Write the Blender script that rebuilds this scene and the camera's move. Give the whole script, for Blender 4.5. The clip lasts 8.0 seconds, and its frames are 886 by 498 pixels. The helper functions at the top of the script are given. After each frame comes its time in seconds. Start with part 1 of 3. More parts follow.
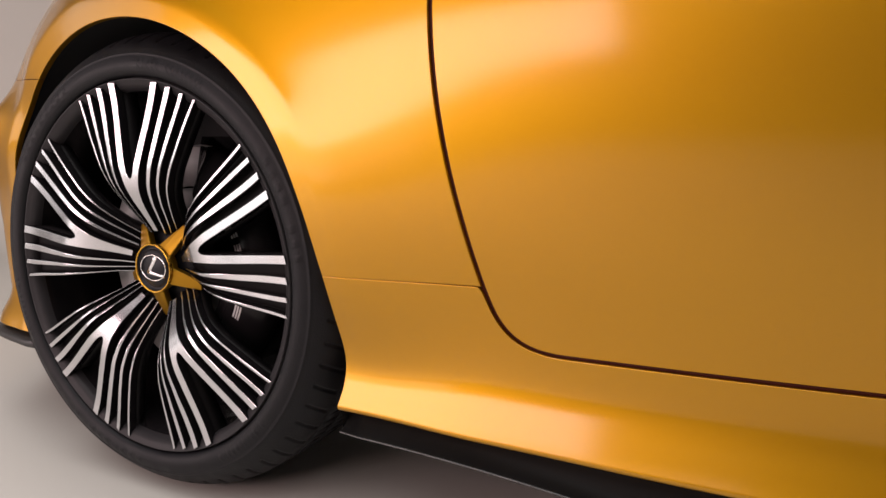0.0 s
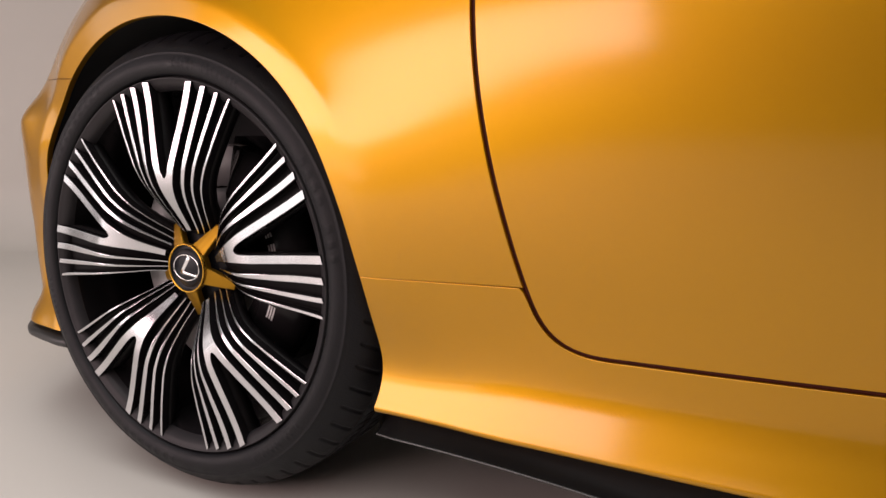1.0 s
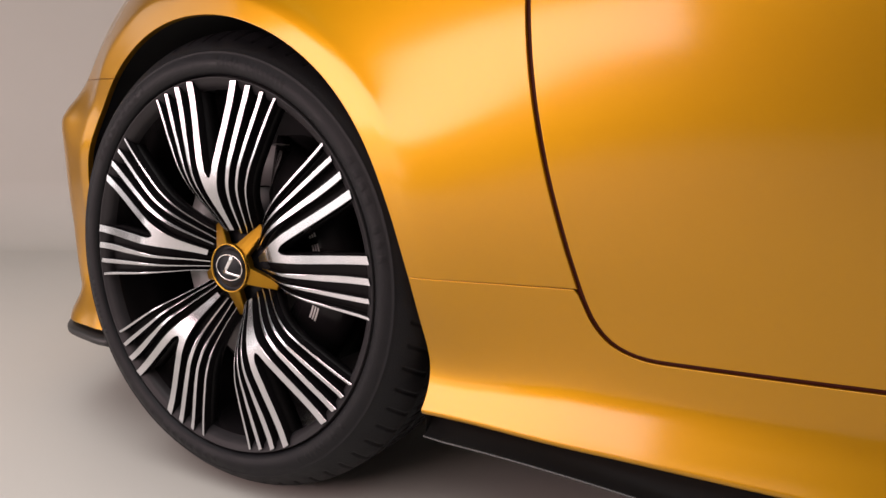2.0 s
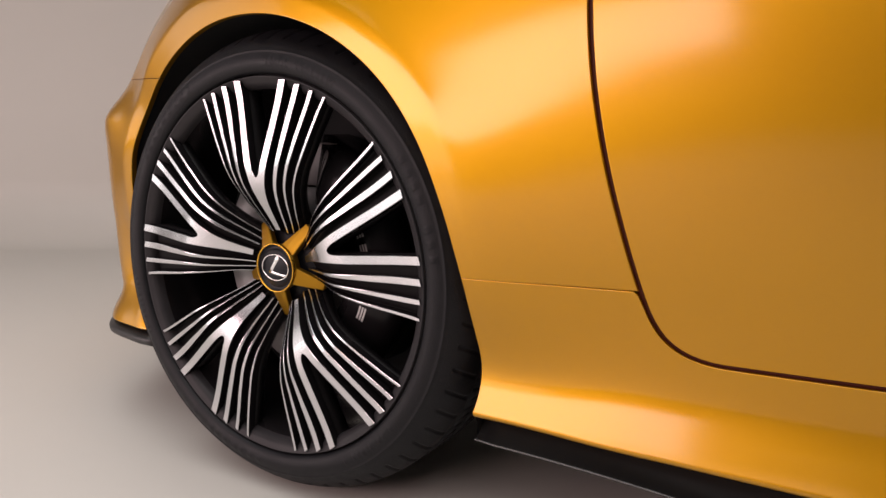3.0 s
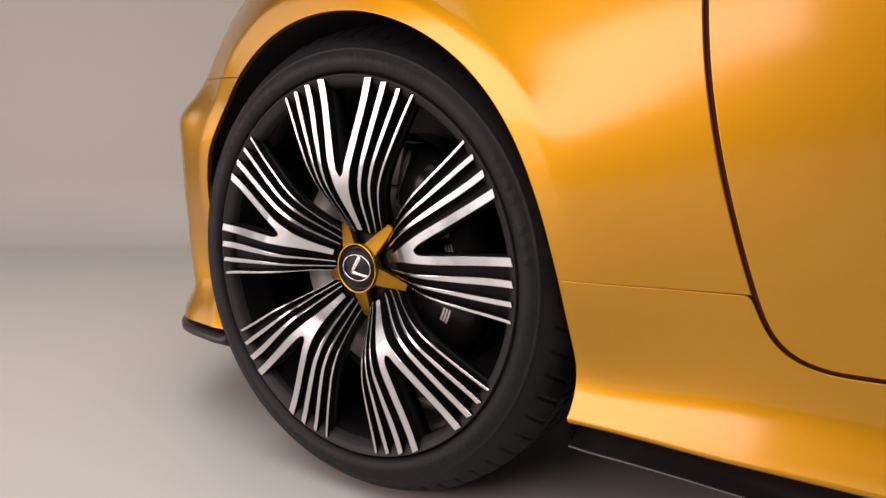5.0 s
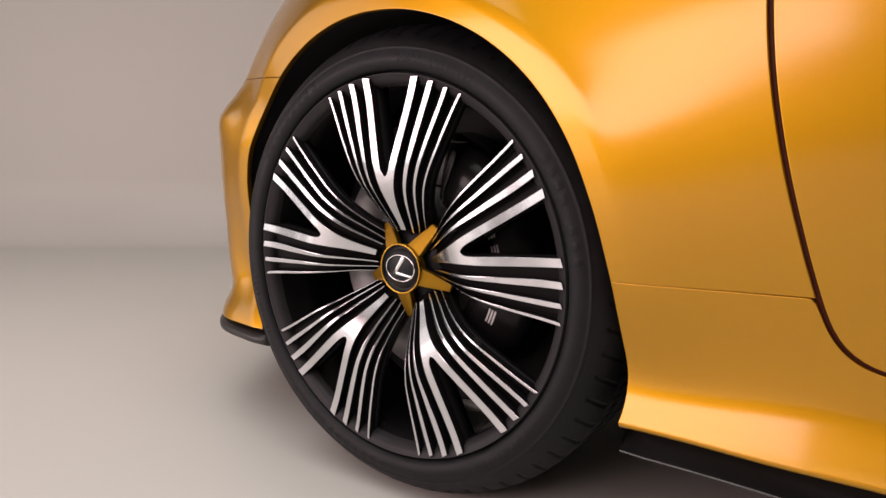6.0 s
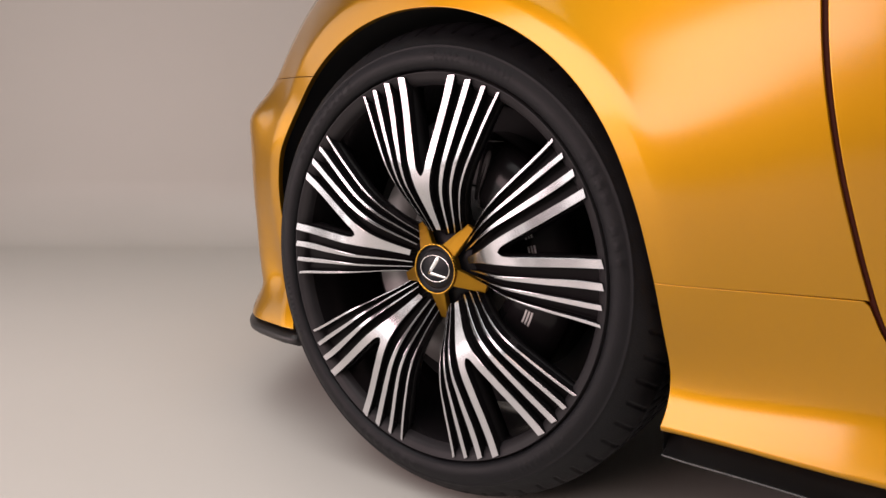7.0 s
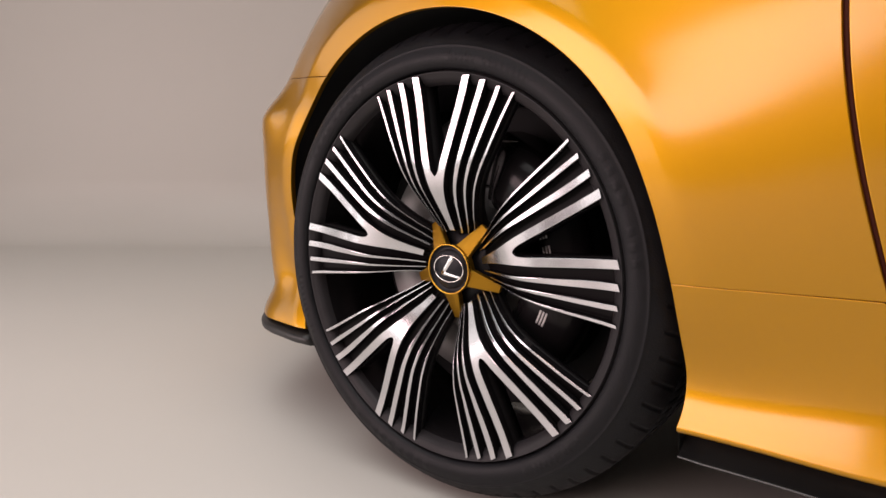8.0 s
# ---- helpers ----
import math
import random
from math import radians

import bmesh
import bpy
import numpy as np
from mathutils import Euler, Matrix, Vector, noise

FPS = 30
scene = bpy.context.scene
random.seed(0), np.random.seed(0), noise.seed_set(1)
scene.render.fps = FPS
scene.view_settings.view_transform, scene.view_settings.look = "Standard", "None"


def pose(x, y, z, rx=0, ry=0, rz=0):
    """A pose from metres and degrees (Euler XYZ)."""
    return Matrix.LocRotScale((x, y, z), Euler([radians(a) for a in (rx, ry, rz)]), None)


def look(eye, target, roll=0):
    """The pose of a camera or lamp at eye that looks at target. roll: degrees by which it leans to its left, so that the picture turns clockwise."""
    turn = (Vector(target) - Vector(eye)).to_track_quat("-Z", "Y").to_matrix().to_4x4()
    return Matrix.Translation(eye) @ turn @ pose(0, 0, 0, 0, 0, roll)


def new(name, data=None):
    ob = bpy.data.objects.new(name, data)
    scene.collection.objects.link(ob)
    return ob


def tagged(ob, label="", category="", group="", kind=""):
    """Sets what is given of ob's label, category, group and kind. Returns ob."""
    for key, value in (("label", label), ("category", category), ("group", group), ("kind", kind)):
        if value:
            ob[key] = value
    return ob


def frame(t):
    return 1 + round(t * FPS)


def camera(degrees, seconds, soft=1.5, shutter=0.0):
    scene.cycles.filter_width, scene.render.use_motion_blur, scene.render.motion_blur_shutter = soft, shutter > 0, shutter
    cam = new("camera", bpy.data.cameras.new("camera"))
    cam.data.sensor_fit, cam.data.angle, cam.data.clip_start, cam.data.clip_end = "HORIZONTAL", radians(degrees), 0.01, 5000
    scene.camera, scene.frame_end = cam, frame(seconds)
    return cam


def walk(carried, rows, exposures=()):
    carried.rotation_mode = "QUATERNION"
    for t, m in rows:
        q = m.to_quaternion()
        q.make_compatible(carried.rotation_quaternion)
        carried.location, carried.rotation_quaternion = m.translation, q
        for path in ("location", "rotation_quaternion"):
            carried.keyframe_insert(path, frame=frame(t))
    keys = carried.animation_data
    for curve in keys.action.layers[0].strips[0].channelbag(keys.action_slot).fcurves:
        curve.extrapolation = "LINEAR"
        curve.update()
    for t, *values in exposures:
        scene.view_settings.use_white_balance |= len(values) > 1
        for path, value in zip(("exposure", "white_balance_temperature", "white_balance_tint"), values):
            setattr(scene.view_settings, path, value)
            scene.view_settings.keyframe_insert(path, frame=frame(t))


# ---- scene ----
cam = camera(62.75, 8.0)
# seconds, eye in metres, then yaw to the left, pitch up and roll in degrees
PATH = [
    (0.0, 0.8808, -0.7251, 0.5549, 27.603, -9.109, 0.908),
    (0.5, 0.8683, -0.7261, 0.5553, 28.193, -9.198, 0.834),
    (1.0, 0.8484, -0.7294, 0.5552, 28.701, -9.257, 0.796),
    (1.5, 0.8311, -0.7335, 0.5546, 29.399, -9.288, 0.712),
    (2.0, 0.8099, -0.7378, 0.5544, 30.161, -9.344, 0.650),
    (2.5, 0.7893, -0.7425, 0.5534, 30.960, -9.355, 0.609),
    (3.0, 0.7690, -0.7472, 0.5530, 31.772, -9.392, 0.545),
    (3.5, 0.7505, -0.7519, 0.5513, 32.535, -9.369, 0.521),
    (4.0, 0.7335, -0.7562, 0.5512, 33.220, -9.411, 0.450),
    (4.5, 0.7169, -0.7622, 0.5504, 33.813, -9.403, 0.411),
    (5.0, 0.6992, -0.7680, 0.5502, 34.623, -9.428, 0.334),
    (5.5, 0.6809, -0.7740, 0.5496, 35.472, -9.432, 0.291),
    (6.0, 0.6650, -0.7796, 0.5491, 36.252, -9.441, 0.232),
    (6.5, 0.6490, -0.7846, 0.5481, 37.045, -9.425, 0.225),
    (7.0, 0.6384, -0.7882, 0.5476, 37.595, -9.429, 0.179),
    (7.5, 0.6310, -0.7914, 0.5475, 37.903, -9.428, 0.207),
    (8.0, 0.6292, -0.7933, 0.5475, 38.108, -9.428, 0.208),
]
walk(cam, [(t, pose(x, y, z, 90 + pitch, 0, yaw) @ pose(0, 0, 0, 0, 0, roll)) for t, x, y, z, yaw, pitch, roll in PATH])

# ---- light: a closed studio, softboxes along the car and overhead, plus added fill lamps ----
H = 0.347                                   # height of the wheel's centre
scene.view_settings.exposure = 0.0
world = bpy.data.worlds.new("studio_air")
scene.world = world
world.use_nodes = True
world.node_tree.nodes["Background"].inputs[0].default_value = (0.5, 0.48, 0.47, 1)
world.node_tree.nodes["Background"].inputs[1].default_value = 0.05


def softbox(name, eye, target, wide, deep, watts, colour=(1, 0.95, 0.9), spread=180, roll=0):
    lamp = bpy.data.lights.new(name, "AREA")
    lamp.shape, lamp.size, lamp.size_y, lamp.energy, lamp.color, lamp.spread = "RECTANGLE", wide, deep, watts, colour, radians(spread)
    ob = new(name, lamp)
    ob.matrix_world = look(eye, target, roll)
    return ob


softbox("strip_softbox", (-1.18, -2.62, 1.02), (0.37, -0.08, 0.6), 3.35, 0.68, 50, (1, 0.722, 0.735), roll=10)
# Unseen fill lamp, added to brighten the rear of door and sill.
softbox("door_fill_lamp", (0.65, -3.40, 2.0), (0.75, -0.08, 0.5), 1.4, 0.6, 6.0, (1, 0.68, 0.54))
# Unseen dim lamp in place of the pale surroundings mirrored in the wheel's bars.
softbox("low_fill_lamp", (-1.95, -2.39, 0.36), (-0.40, 0.15, 0.36), 2.5, 0.64, 8.6, (1, 0.95, 0.92), roll=6)
# Unseen lamp, added to brighten the reflection on the front arch flare.
softbox("west_fill_lamp", (-3.50, -1.25, 1.0), (0.0, -0.6, 0.7), 2.1, 1.5, 11, (1, 0.92, 0.88))
softbox("overhead_softbox", (0.5, -1.75, 3.6), (0.5, -1.75, 0), 5.0, 5.0, 133, (1, 0.967, 0.952), 143)


# ---- materials ----
def material(name, base, rough, metal=0.0, coat=0.0, coat_rough=0.1, vary=0.08, scale=14.0, fine=0.0, fine_scale=600.0, rough_vary=0.06, spec=0.5, coat_ior=1.5):
    """A surface with a slow drift of tone and gloss and a fine relief."""
    m = bpy.data.materials.new(name)
    m.use_nodes = True
    n, l = m.node_tree.nodes, m.node_tree.links
    b = n["Principled BSDF"]
    b.inputs["Metallic"].default_value = metal
    b.inputs["Coat Weight"].default_value = coat
    b.inputs["Coat Roughness"].default_value = coat_rough
    b.inputs["Specular IOR Level"].default_value = spec
    b.inputs["Coat IOR"].default_value = coat_ior
    co = n.new("ShaderNodeTexCoord")
    big = n.new("ShaderNodeTexNoise")
    big.inputs["Scale"].default_value, big.inputs["Detail"].default_value = scale, 5
    l.new(co.outputs["Object"], big.inputs["Vector"])
    mix = n.new("ShaderNodeMix")
    mix.data_type = "RGBA"
    mix.inputs[6].default_value = (*[c * (1 - vary) for c in base], 1)
    mix.inputs[7].default_value = (*[min(1, c * (1 + vary)) for c in base], 1)
    l.new(big.outputs["Fac"], mix.inputs[0])
    l.new(mix.outputs[2], b.inputs["Base Color"])
    rr = n.new("ShaderNodeMapRange")
    rr.inputs[3].default_value, rr.inputs[4].default_value = max(0.02, rough - rough_vary), min(1, rough + rough_vary)
    l.new(big.outputs["Fac"], rr.inputs[0])
    l.new(rr.outputs[0], b.inputs["Roughness"])
    if fine:
        small = n.new("ShaderNodeTexNoise")
        small.inputs["Scale"].default_value, small.inputs["Detail"].default_value = fine_scale, 3
        l.new(co.outputs["Object"], small.inputs["Vector"])
        bump = n.new("ShaderNodeBump")
        bump.inputs["Strength"].default_value, bump.inputs["Distance"].default_value = fine, 0.001
        l.new(small.outputs["Fac"], bump.inputs["Height"])
        l.new(bump.outputs["Normal"], b.inputs["Normal"])
    return m


PAINT = material("orange_gold_paint", (0.575, 0.286, 0.003), 0.46, 1.0, 1.0, 0.14, 0.03, 3.0, 0.04, 2500, 0.02, coat_ior=1.485)
GOLD = material("gold_satin_trim", (0.43, 0.225, 0.018), 0.42, 0.9, 0, 0.1, 0.05, 40, 0.05, 900)
RING = material("bright_gold_ring", (0.86, 0.47, 0.06), 0.28, 1.0, 0, 0.1, 0.05, 40)
BLACK = material("gloss_black_lacquer", (0.011, 0.0098, 0.0108), 0.16, 0, 0, 0.08, 0.2, 20, spec=0.17)
SPOKE = material("satin_black_spoke_lacquer", (0.0095, 0.0085, 0.0092), 0.42, 0, 0, 0.1, 0.2, 20, spec=0.1)
SATIN = material("satin_black_plastic", (0.018, 0.017, 0.017), 0.42, 0, 0, 0.1, 0.2, 20, 0.15, 900)
LINER = material("matt_black_liner", (0.017, 0.016, 0.017), 0.8, 0, 0, 0.1, 0.3, 12, 0.2, 300)
RUBBER = material("tyre_rubber", (0.0078, 0.0076, 0.0094), 0.52, 0, 0, 0.1, 0.5, 45, 0.4, 420, 0.2, spec=0.24)
BRIGHT = material("machined_aluminium", (0.65, 0.655, 0.68), 0.21, 1.0, 0, 0.1, 0.04, 30, 0.015, 1500)
BELL = material("dark_grey_cast_metal", (0.24, 0.225, 0.225), 0.5, 0.3, 0, 0.1, 0.2, 60, 0.2, 500)
CHROME = material("chrome", (0.85, 0.85, 0.85), 0.12, 1.0)
STEEL = material("brake_disc_steel", (0.42, 0.39, 0.39), 0.45, 0.3, 0, 0.1, 0.1, 60, 0.1, 900)
# Lighter base colour puts the gloss rim edge's sheen into the paint.
RIMGREY = material("dark_grey_rim_sheen", (0.031, 0.029, 0.031), 0.38, 0, 0, 0.1, 0.2, 25, 0.05, 900, spec=0.15)
GREYCAP = material("dark_grey_cap_plastic", (0.010, 0.010, 0.013), 0.36, 0, 0, 0.1, 0.1, 40, 0.1, 900, spec=0.22)
PRINT = material("pale_grey_print", (0.72, 0.70, 0.70), 0.5)
FLOOR = material("studio_floor_paint", (0.577, 0.556, 0.514), 0.5, 0, 0, 0.1, 0.05, 1.2, 0.05, 120, 0.08)
GREY = material("grey_studio_wall", (0.22, 0.21, 0.205), 0.8, 0, 0, 0.1, 0.15, 1.0)
EDGING = material("semi_gloss_black_edging", (0.009, 0.0085, 0.0085), 0.42, 0, 0, 0.08, 0.2, 20, 0.1, 900, spec=0.1)
LIP = material("gloss_black_glint", (0.03, 0.029, 0.03), 0.25, 0, 0, 0.08, 0.2, 20, spec=0.8)
# Maroon holds the shade and orange bounce of the paint inside the gaps.
SEAL = material("shaded_maroon_seal", (0.050, 0.008, 0.003), 0.6, spec=0.2)
DARK = material("dark_studio_wall", (0.09, 0.086, 0.083), 0.8, 0, 0, 0.1, 0.2, 1.0)


# ---- small mesh helpers ----
def smooth_curve(*nodes):
    """A smooth function through (x, y) nodes in rising order of x, straight beyond them."""
    xs, ys = np.array([a for a, _ in nodes], float), np.array([b for _, b in nodes], float)
    ms = np.gradient(ys, xs)

    def at(x):
        if x <= xs[0]:
            return ys[0] + ms[0] * (x - xs[0])
        if x >= xs[-1]:
            return ys[-1] + ms[-1] * (x - xs[-1])
        i = int(np.searchsorted(xs, x)) - 1
        h = xs[i + 1] - xs[i]
        t = (x - xs[i]) / h
        return float((2 * t**3 - 3 * t**2 + 1) * ys[i] + (t**3 - 2 * t**2 + t) * h * ms[i] + (3 * t**2 - 2 * t**3) * ys[i + 1] + (t**3 - t**2) * h * ms[i + 1])

    return at


def step(a, b, x):
    t = min(1.0, max(0.0, (x - a) / (b - a)))
    return t * t * (3 - 2 * t)


def part(name, bm, mat, parent=None, label="", at=(0, 0, 0), flat=False):
    """Links a bmesh as one mesh object, under a thing or a part."""
    me = bpy.data.meshes.new(name)
    bmesh.ops.recalc_face_normals(bm, faces=bm.faces)
    for f in bm.faces:
        f.smooth = not flat
    bm.to_mesh(me)
    bm.free()
    me.materials.append(mat)
    ob = new(name, me)
    ob.location = at
    ob.parent = parent
    if label:
        tagged(ob, label)
    return ob


def grid(bm, rows, closed_u=False, closed_v=False):
    """Faces between rows of points; returns the rows of vertices."""
    vs = [[bm.verts.new(p) for p in row] for row in rows]
    nu, nv = len(vs), len(vs[0])
    for i in range(nu if closed_u else nu - 1):
        for j in range(nv if closed_v else nv - 1):
            a, b, c, d = vs[i][j], vs[(i + 1) % nu][j], vs[(i + 1) % nu][(j + 1) % nv], vs[i][(j + 1) % nv]
            bm.faces.new((a, b, c, d))
    return vs


def lathe(bm, profile, steps=128, start=0.0, stop=360.0):
    """Turns a profile of (radius, y) round the y axis."""
    full = stop - start >= 360
    n = steps if full else steps + 1
    rows = []
    for i in range(n):
        a = radians(start + (stop - start) * i / steps)
        rows.append([(r * math.cos(a), y, r * math.sin(a)) for r, y in profile])
    return grid(bm, rows, closed_u=full)


# ---- studio ----
def cyclorama():
    """Floor, cove and wall in one painted sheet; the wall stands ahead of the car's nose."""
    prof = [(9.0, 0.0), (4.0, 0.0), (2.0, 0.0), (1.0, 0), (0.0, 0), (-1.0, 0), (-2.0, 0), (-2.30, 0)]
    for k in range(1, 33):
        a = radians(90 * k / 32)
        prof.append((-2.30 - 0.30 * math.sin(a), 0.30 * (1 - math.cos(a))))
    prof += [(-2.60, 1.2), (-2.60, 2.5), (-2.60, 4.2)]
    bm = bmesh.new()
    grid(bm, [[(x, y, z) for x, z in prof] for y in np.linspace(-10, 8, 19)])
    ob = part("floor", bm, FLOOR, None)
    ob.rotation_euler = (0, 0, radians(-52))
    return tagged(ob, "warm light grey painted studio floor curving up into the wall", "floor", kind="structure")


def room_walls():
    def box(name, lo, hi, label, category, mat=None):
        bm = bmesh.new()
        bmesh.ops.create_cube(bm, size=1)
        for v in bm.verts:
            v.co = [lo[k] + (v.co[k] + 0.5) * (hi[k] - lo[k]) for k in range(3)]
        tagged(part(name, bm, mat or DARK, None, flat=True), label, category, kind="structure")

    # The west one is added for reflections, grey to limit bounce onto the backdrop.
    box("unseen_west_wall", (-3.8, -4.6, -0.1), (-3.6, 0.55, 4.2), "plain grey wall added out of view", "wall", GREY)
    box("wall_south", (-9, -4.7, -0.1), (9, -4.5, 4.2), "plain grey wall added out of view", "wall", GREY)
    box("wall_east", (6.0, -6, -0.1), (6.2, 6, 4.2), "plain dark studio wall", "wall")
    box("wall_north", (-9, 6.0, -0.1), (9, 6.2, 4.2), "plain dark studio wall", "wall")
    box("ceiling", (-9, -6.2, 4.2), (9, 6.2, 4.3), "dark studio ceiling", "ceiling")


cyclorama()
room_walls()

# ---- the car's side: one surface y(x, z), z from the wheel's centre ----
SECTION = smooth_curve((-0.20, -0.032), (-0.16, -0.0118), (-0.1455, -0.0047), (-0.135, 0.0), (-0.120, 0.0061), (-0.105, 0.0118), (-0.095, 0.0150), (-0.086, 0.0172), (-0.078, 0.0184), (-0.068, 0.0190), (-0.055, 0.0187), (-0.03, 0.0166), (0.01, 0.0105), (0.06, 0.001),
                       (0.11, -0.007), (0.16, -0.0125), (0.21, -0.0165), (0.26, -0.0185), (0.31, -0.0190), (0.36, -0.0170), (0.41, -0.0125), (0.46, -0.004), (0.52, 0.014))
ARCH_R = smooth_curve((-35, 0.385), (-21, 0.378), (-14, 0.365), (-7, 0.3515), (7, 0.341), (21, 0.341), (36, 0.347), (50, 0.352), (64, 0.355), (78, 0.357), (92, 0.360), (106, 0.367), (120, 0.377),
                      (134, 0.389), (149, 0.402), (160, 0.414), (172, 0.414), (185, 0.404), (200, 0.392), (212, 0.388))


def arch(deg):
    r = ARCH_R(deg)
    return r * math.cos(radians(deg)), r * math.sin(radians(deg))


# how far the bumper's corner stands out, by height
NOSE = smooth_curve((-0.18, 0.1107), (-0.165, 0.1144), (-0.15, 0.1119), (-0.135, 0.1038), (-0.12, 0.0955), (-0.107, 0.0923), (-0.09, 0.0935), (-0.06, 0.0916), (-0.02, 0.0857), (0.04, 0.0771), (0.1, 0.0727),
                    (0.15, 0.0746), (0.18, 0.08), (0.2, 0.0856), (0.22, 0.0888), (0.24, 0.0792), (0.26, 0.0624), (0.28, 0.048), (0.3, 0.0388), (0.33, 0.0316), (0.36, 0.0251), (0.4, 0.0174), (0.44, 0.0108))
FRONT = smooth_curve((-0.18, 0.084), (-0.15, 0.084), (-0.12, 0.063), (-0.085, 0.036), (0.0, 0.036), (0.12, 0.039), (0.19, 0.048), (0.22, 0.034), (0.26, -0.018), (0.30, -0.04))


def waist(x):
    """How far the flank draws in behind the front wheel."""
    return 0.12 * max(0.0, x - 0.40) ** 2 if x < 1.0 else 0.0432 + 0.144 * (x - 1.0) * math.exp(-(x - 1.0))


def side(x, z):
    """The depth of the painted skin."""
    y = SECTION(z + 0.013 * step(0.56, 0.37, x) * step(0.03, -0.05, z))
    y += 0.0042 * math.tanh((z - 0.2) / 0.08) * step(-0.06, 0.09, z) * step(0.70, 0.38, x) * step(0.05, 0.30, x)
    y += waist(x)
    d = max(0.0, 0.25 - x)
    y += 0.20 * d**2 + 0.05 * d**6
    deg = math.degrees(math.atan2(z, x))
    if deg < -90:
        deg += 360
    off = math.hypot(x, z) - ARCH_R(deg)
    lip = 0.0165 - 0.0035 * step(20, 60, deg) - 0.0170 * step(70, 140, deg)
    y -= lip * math.exp(-(max(0.0, off - 0.024) / (0.055 + 0.040 * step(75, 25, deg))) ** 1.35) * step(-0.105, 0.035, z)
    # a crease runs along the outer edge of the flare
    q = max(0.0, off - 0.0375)
    y += 0.0022 * (1 - math.exp(-q / 0.014)) * math.exp(-(q / 0.13) ** 2) * step(25, 43, deg) * step(118, 96, deg)
    past = off - 0.042 + 0.020 * step(132, 158, deg)
    y += step(90, 122, deg) * (0.20 * (math.hypot(past, 0.004) + past) + 1.4 * max(0.0, past) ** 2)
    nose = step(-0.28, -0.58, x)
    y -= nose * (FRONT(z) + (NOSE(z) - FRONT(z)) * step(0.0, 0.13, off))
    return y


def skin(x, s):
    """A point of the body; above 0.46 m the side rolls over into the bonnet."""
    if s <= 0.46:
        return Vector((x, side(x, s), H + s))
    q = (s - 0.46) / 0.20
    return Vector((x, side(x, 0.46) + 0.24 * (1 - math.cos(min(q, 1.5))) + max(0, q - 1.5) * 0.2 + 0.03 * q, H + 0.46 + 0.17 * math.sin(min(q, 1.5))))


def hemmed(bm, rows, hem):
    """A sheet of points whose four edges are rounded over and turned in by hem metres."""
    layers = ((0.0006, 0.0002), (0.0011, 0.0008), (0.0013, 0.0022), (0.0013, hem))

    def pad(line):
        def turned(edge, inside):
            t = edge - inside
            t = t.normalized() if t.length > 1e-6 else Vector((0, 0, 0))
            return [edge + t * e + Vector((0, d, 0)) for e, d in layers]
        def near(edge, inside):
            t = inside - edge
            return edge + t * min(0.4, 0.0007 / max(t.length, 1e-6))
        return turned(line[0], line[1])[::-1] + [line[0], near(line[0], line[1])] + line[1:-1] + [near(line[-1], line[-2]), line[-1]] + turned(line[-1], line[-2])

    rows = [pad(r) for r in rows]
    cols = [pad([r[j] for r in rows]) for j in range(len(rows[0]))]
    return grid(bm, cols)


def panel(name, inner, outer, nu, nv, parent, label="", hem=0.010, mat=None, bias=1.0):
    """A sheet between two outlines in (x, s), with its edges turned in."""
    bm = bmesh.new()
    rows = []
    for i in range(nu + 1):
        u = i / nu
        a, b = inner(u), outer(u)
        rows.append([skin(a[0] + (b[0] - a[0]) * (j / nv) ** bias, a[1] + (b[1] - a[1]) * (j / nv) ** bias) for j in range(nv + 1)])
    hemmed(bm, rows, hem)
    return part(name, bm, mat or PAINT, parent, label)


def polyline(points):
    """A function of 0 to 1 that runs along points at an even pace."""
    pts = [Vector(p) for p in points]
    run = [0.0]
    for a, b in zip(pts, pts[1:]):
        run.append(run[-1] + (b - a).length)

    def at(u):
        s = u * run[-1]
        for k in range(len(pts) - 1):
            if s <= run[k + 1] or k == len(pts) - 2:
                t = (s - run[k]) / max(1e-9, run[k + 1] - run[k])
                return pts[k] + (pts[k + 1] - pts[k]) * t

    return at


# the door's front and lower edge, and the seam between fender and sill
DOOR_X = smooth_curve((-0.02, 0.580), (0.01, 0.561), (0.06, 0.5435), (0.108, 0.530), (0.157, 0.517), (0.206, 0.506), (0.255, 0.497), (0.304, 0.491), (0.352, 0.488), (0.401, 0.490), (0.45, 0.497), (0.6, 0.53), (0.75, 0.58))
DOOR_END = 2.10


def door_edge():
    """Points from the top of the door's front edge down, round the corner and back along its foot."""
    out = [(DOOR_X(z), z) for z in np.linspace(0.74, 0.03, 48)]
    a, b, c, d = Vector(out[-1]), Vector((0.566, -0.011)), Vector((0.584, -0.0385)), Vector((0.648, -0.0365))
    for k in range(1, 15):
        t = k / 14
        out.append(tuple(a * (1 - t) ** 3 + b * 3 * t * (1 - t) ** 2 + c * 3 * t * t * (1 - t) + d * t**3))
    for x in np.linspace(0.66, DOOR_END, 30):
        out.append((x, -0.0365 + 0.012 * (x - 0.648)))
    return out


def shifted(points, by):
    """The outline moved sideways, to the left of its run when by is positive."""
    out = []
    for k, p in enumerate(points):
        a, b = Vector(points[max(0, k - 1)]), Vector(points[min(len(points) - 1, k + 1)])
        t = (b - a).normalized()
        out.append((p[0] - t.y * by, p[1] + t.x * by))
    return out


EDGE = door_edge()
GAP = 0.0036
SEAM_A = (ARCH_R(5.2) * math.cos(radians(5.2)), 0.031)
SEAM_B = (DOOR_X(0.038) - GAP, 0.038)

car = new("car")
tagged(car, "orange-gold sports car with a large forked-spoke wheel", "car")


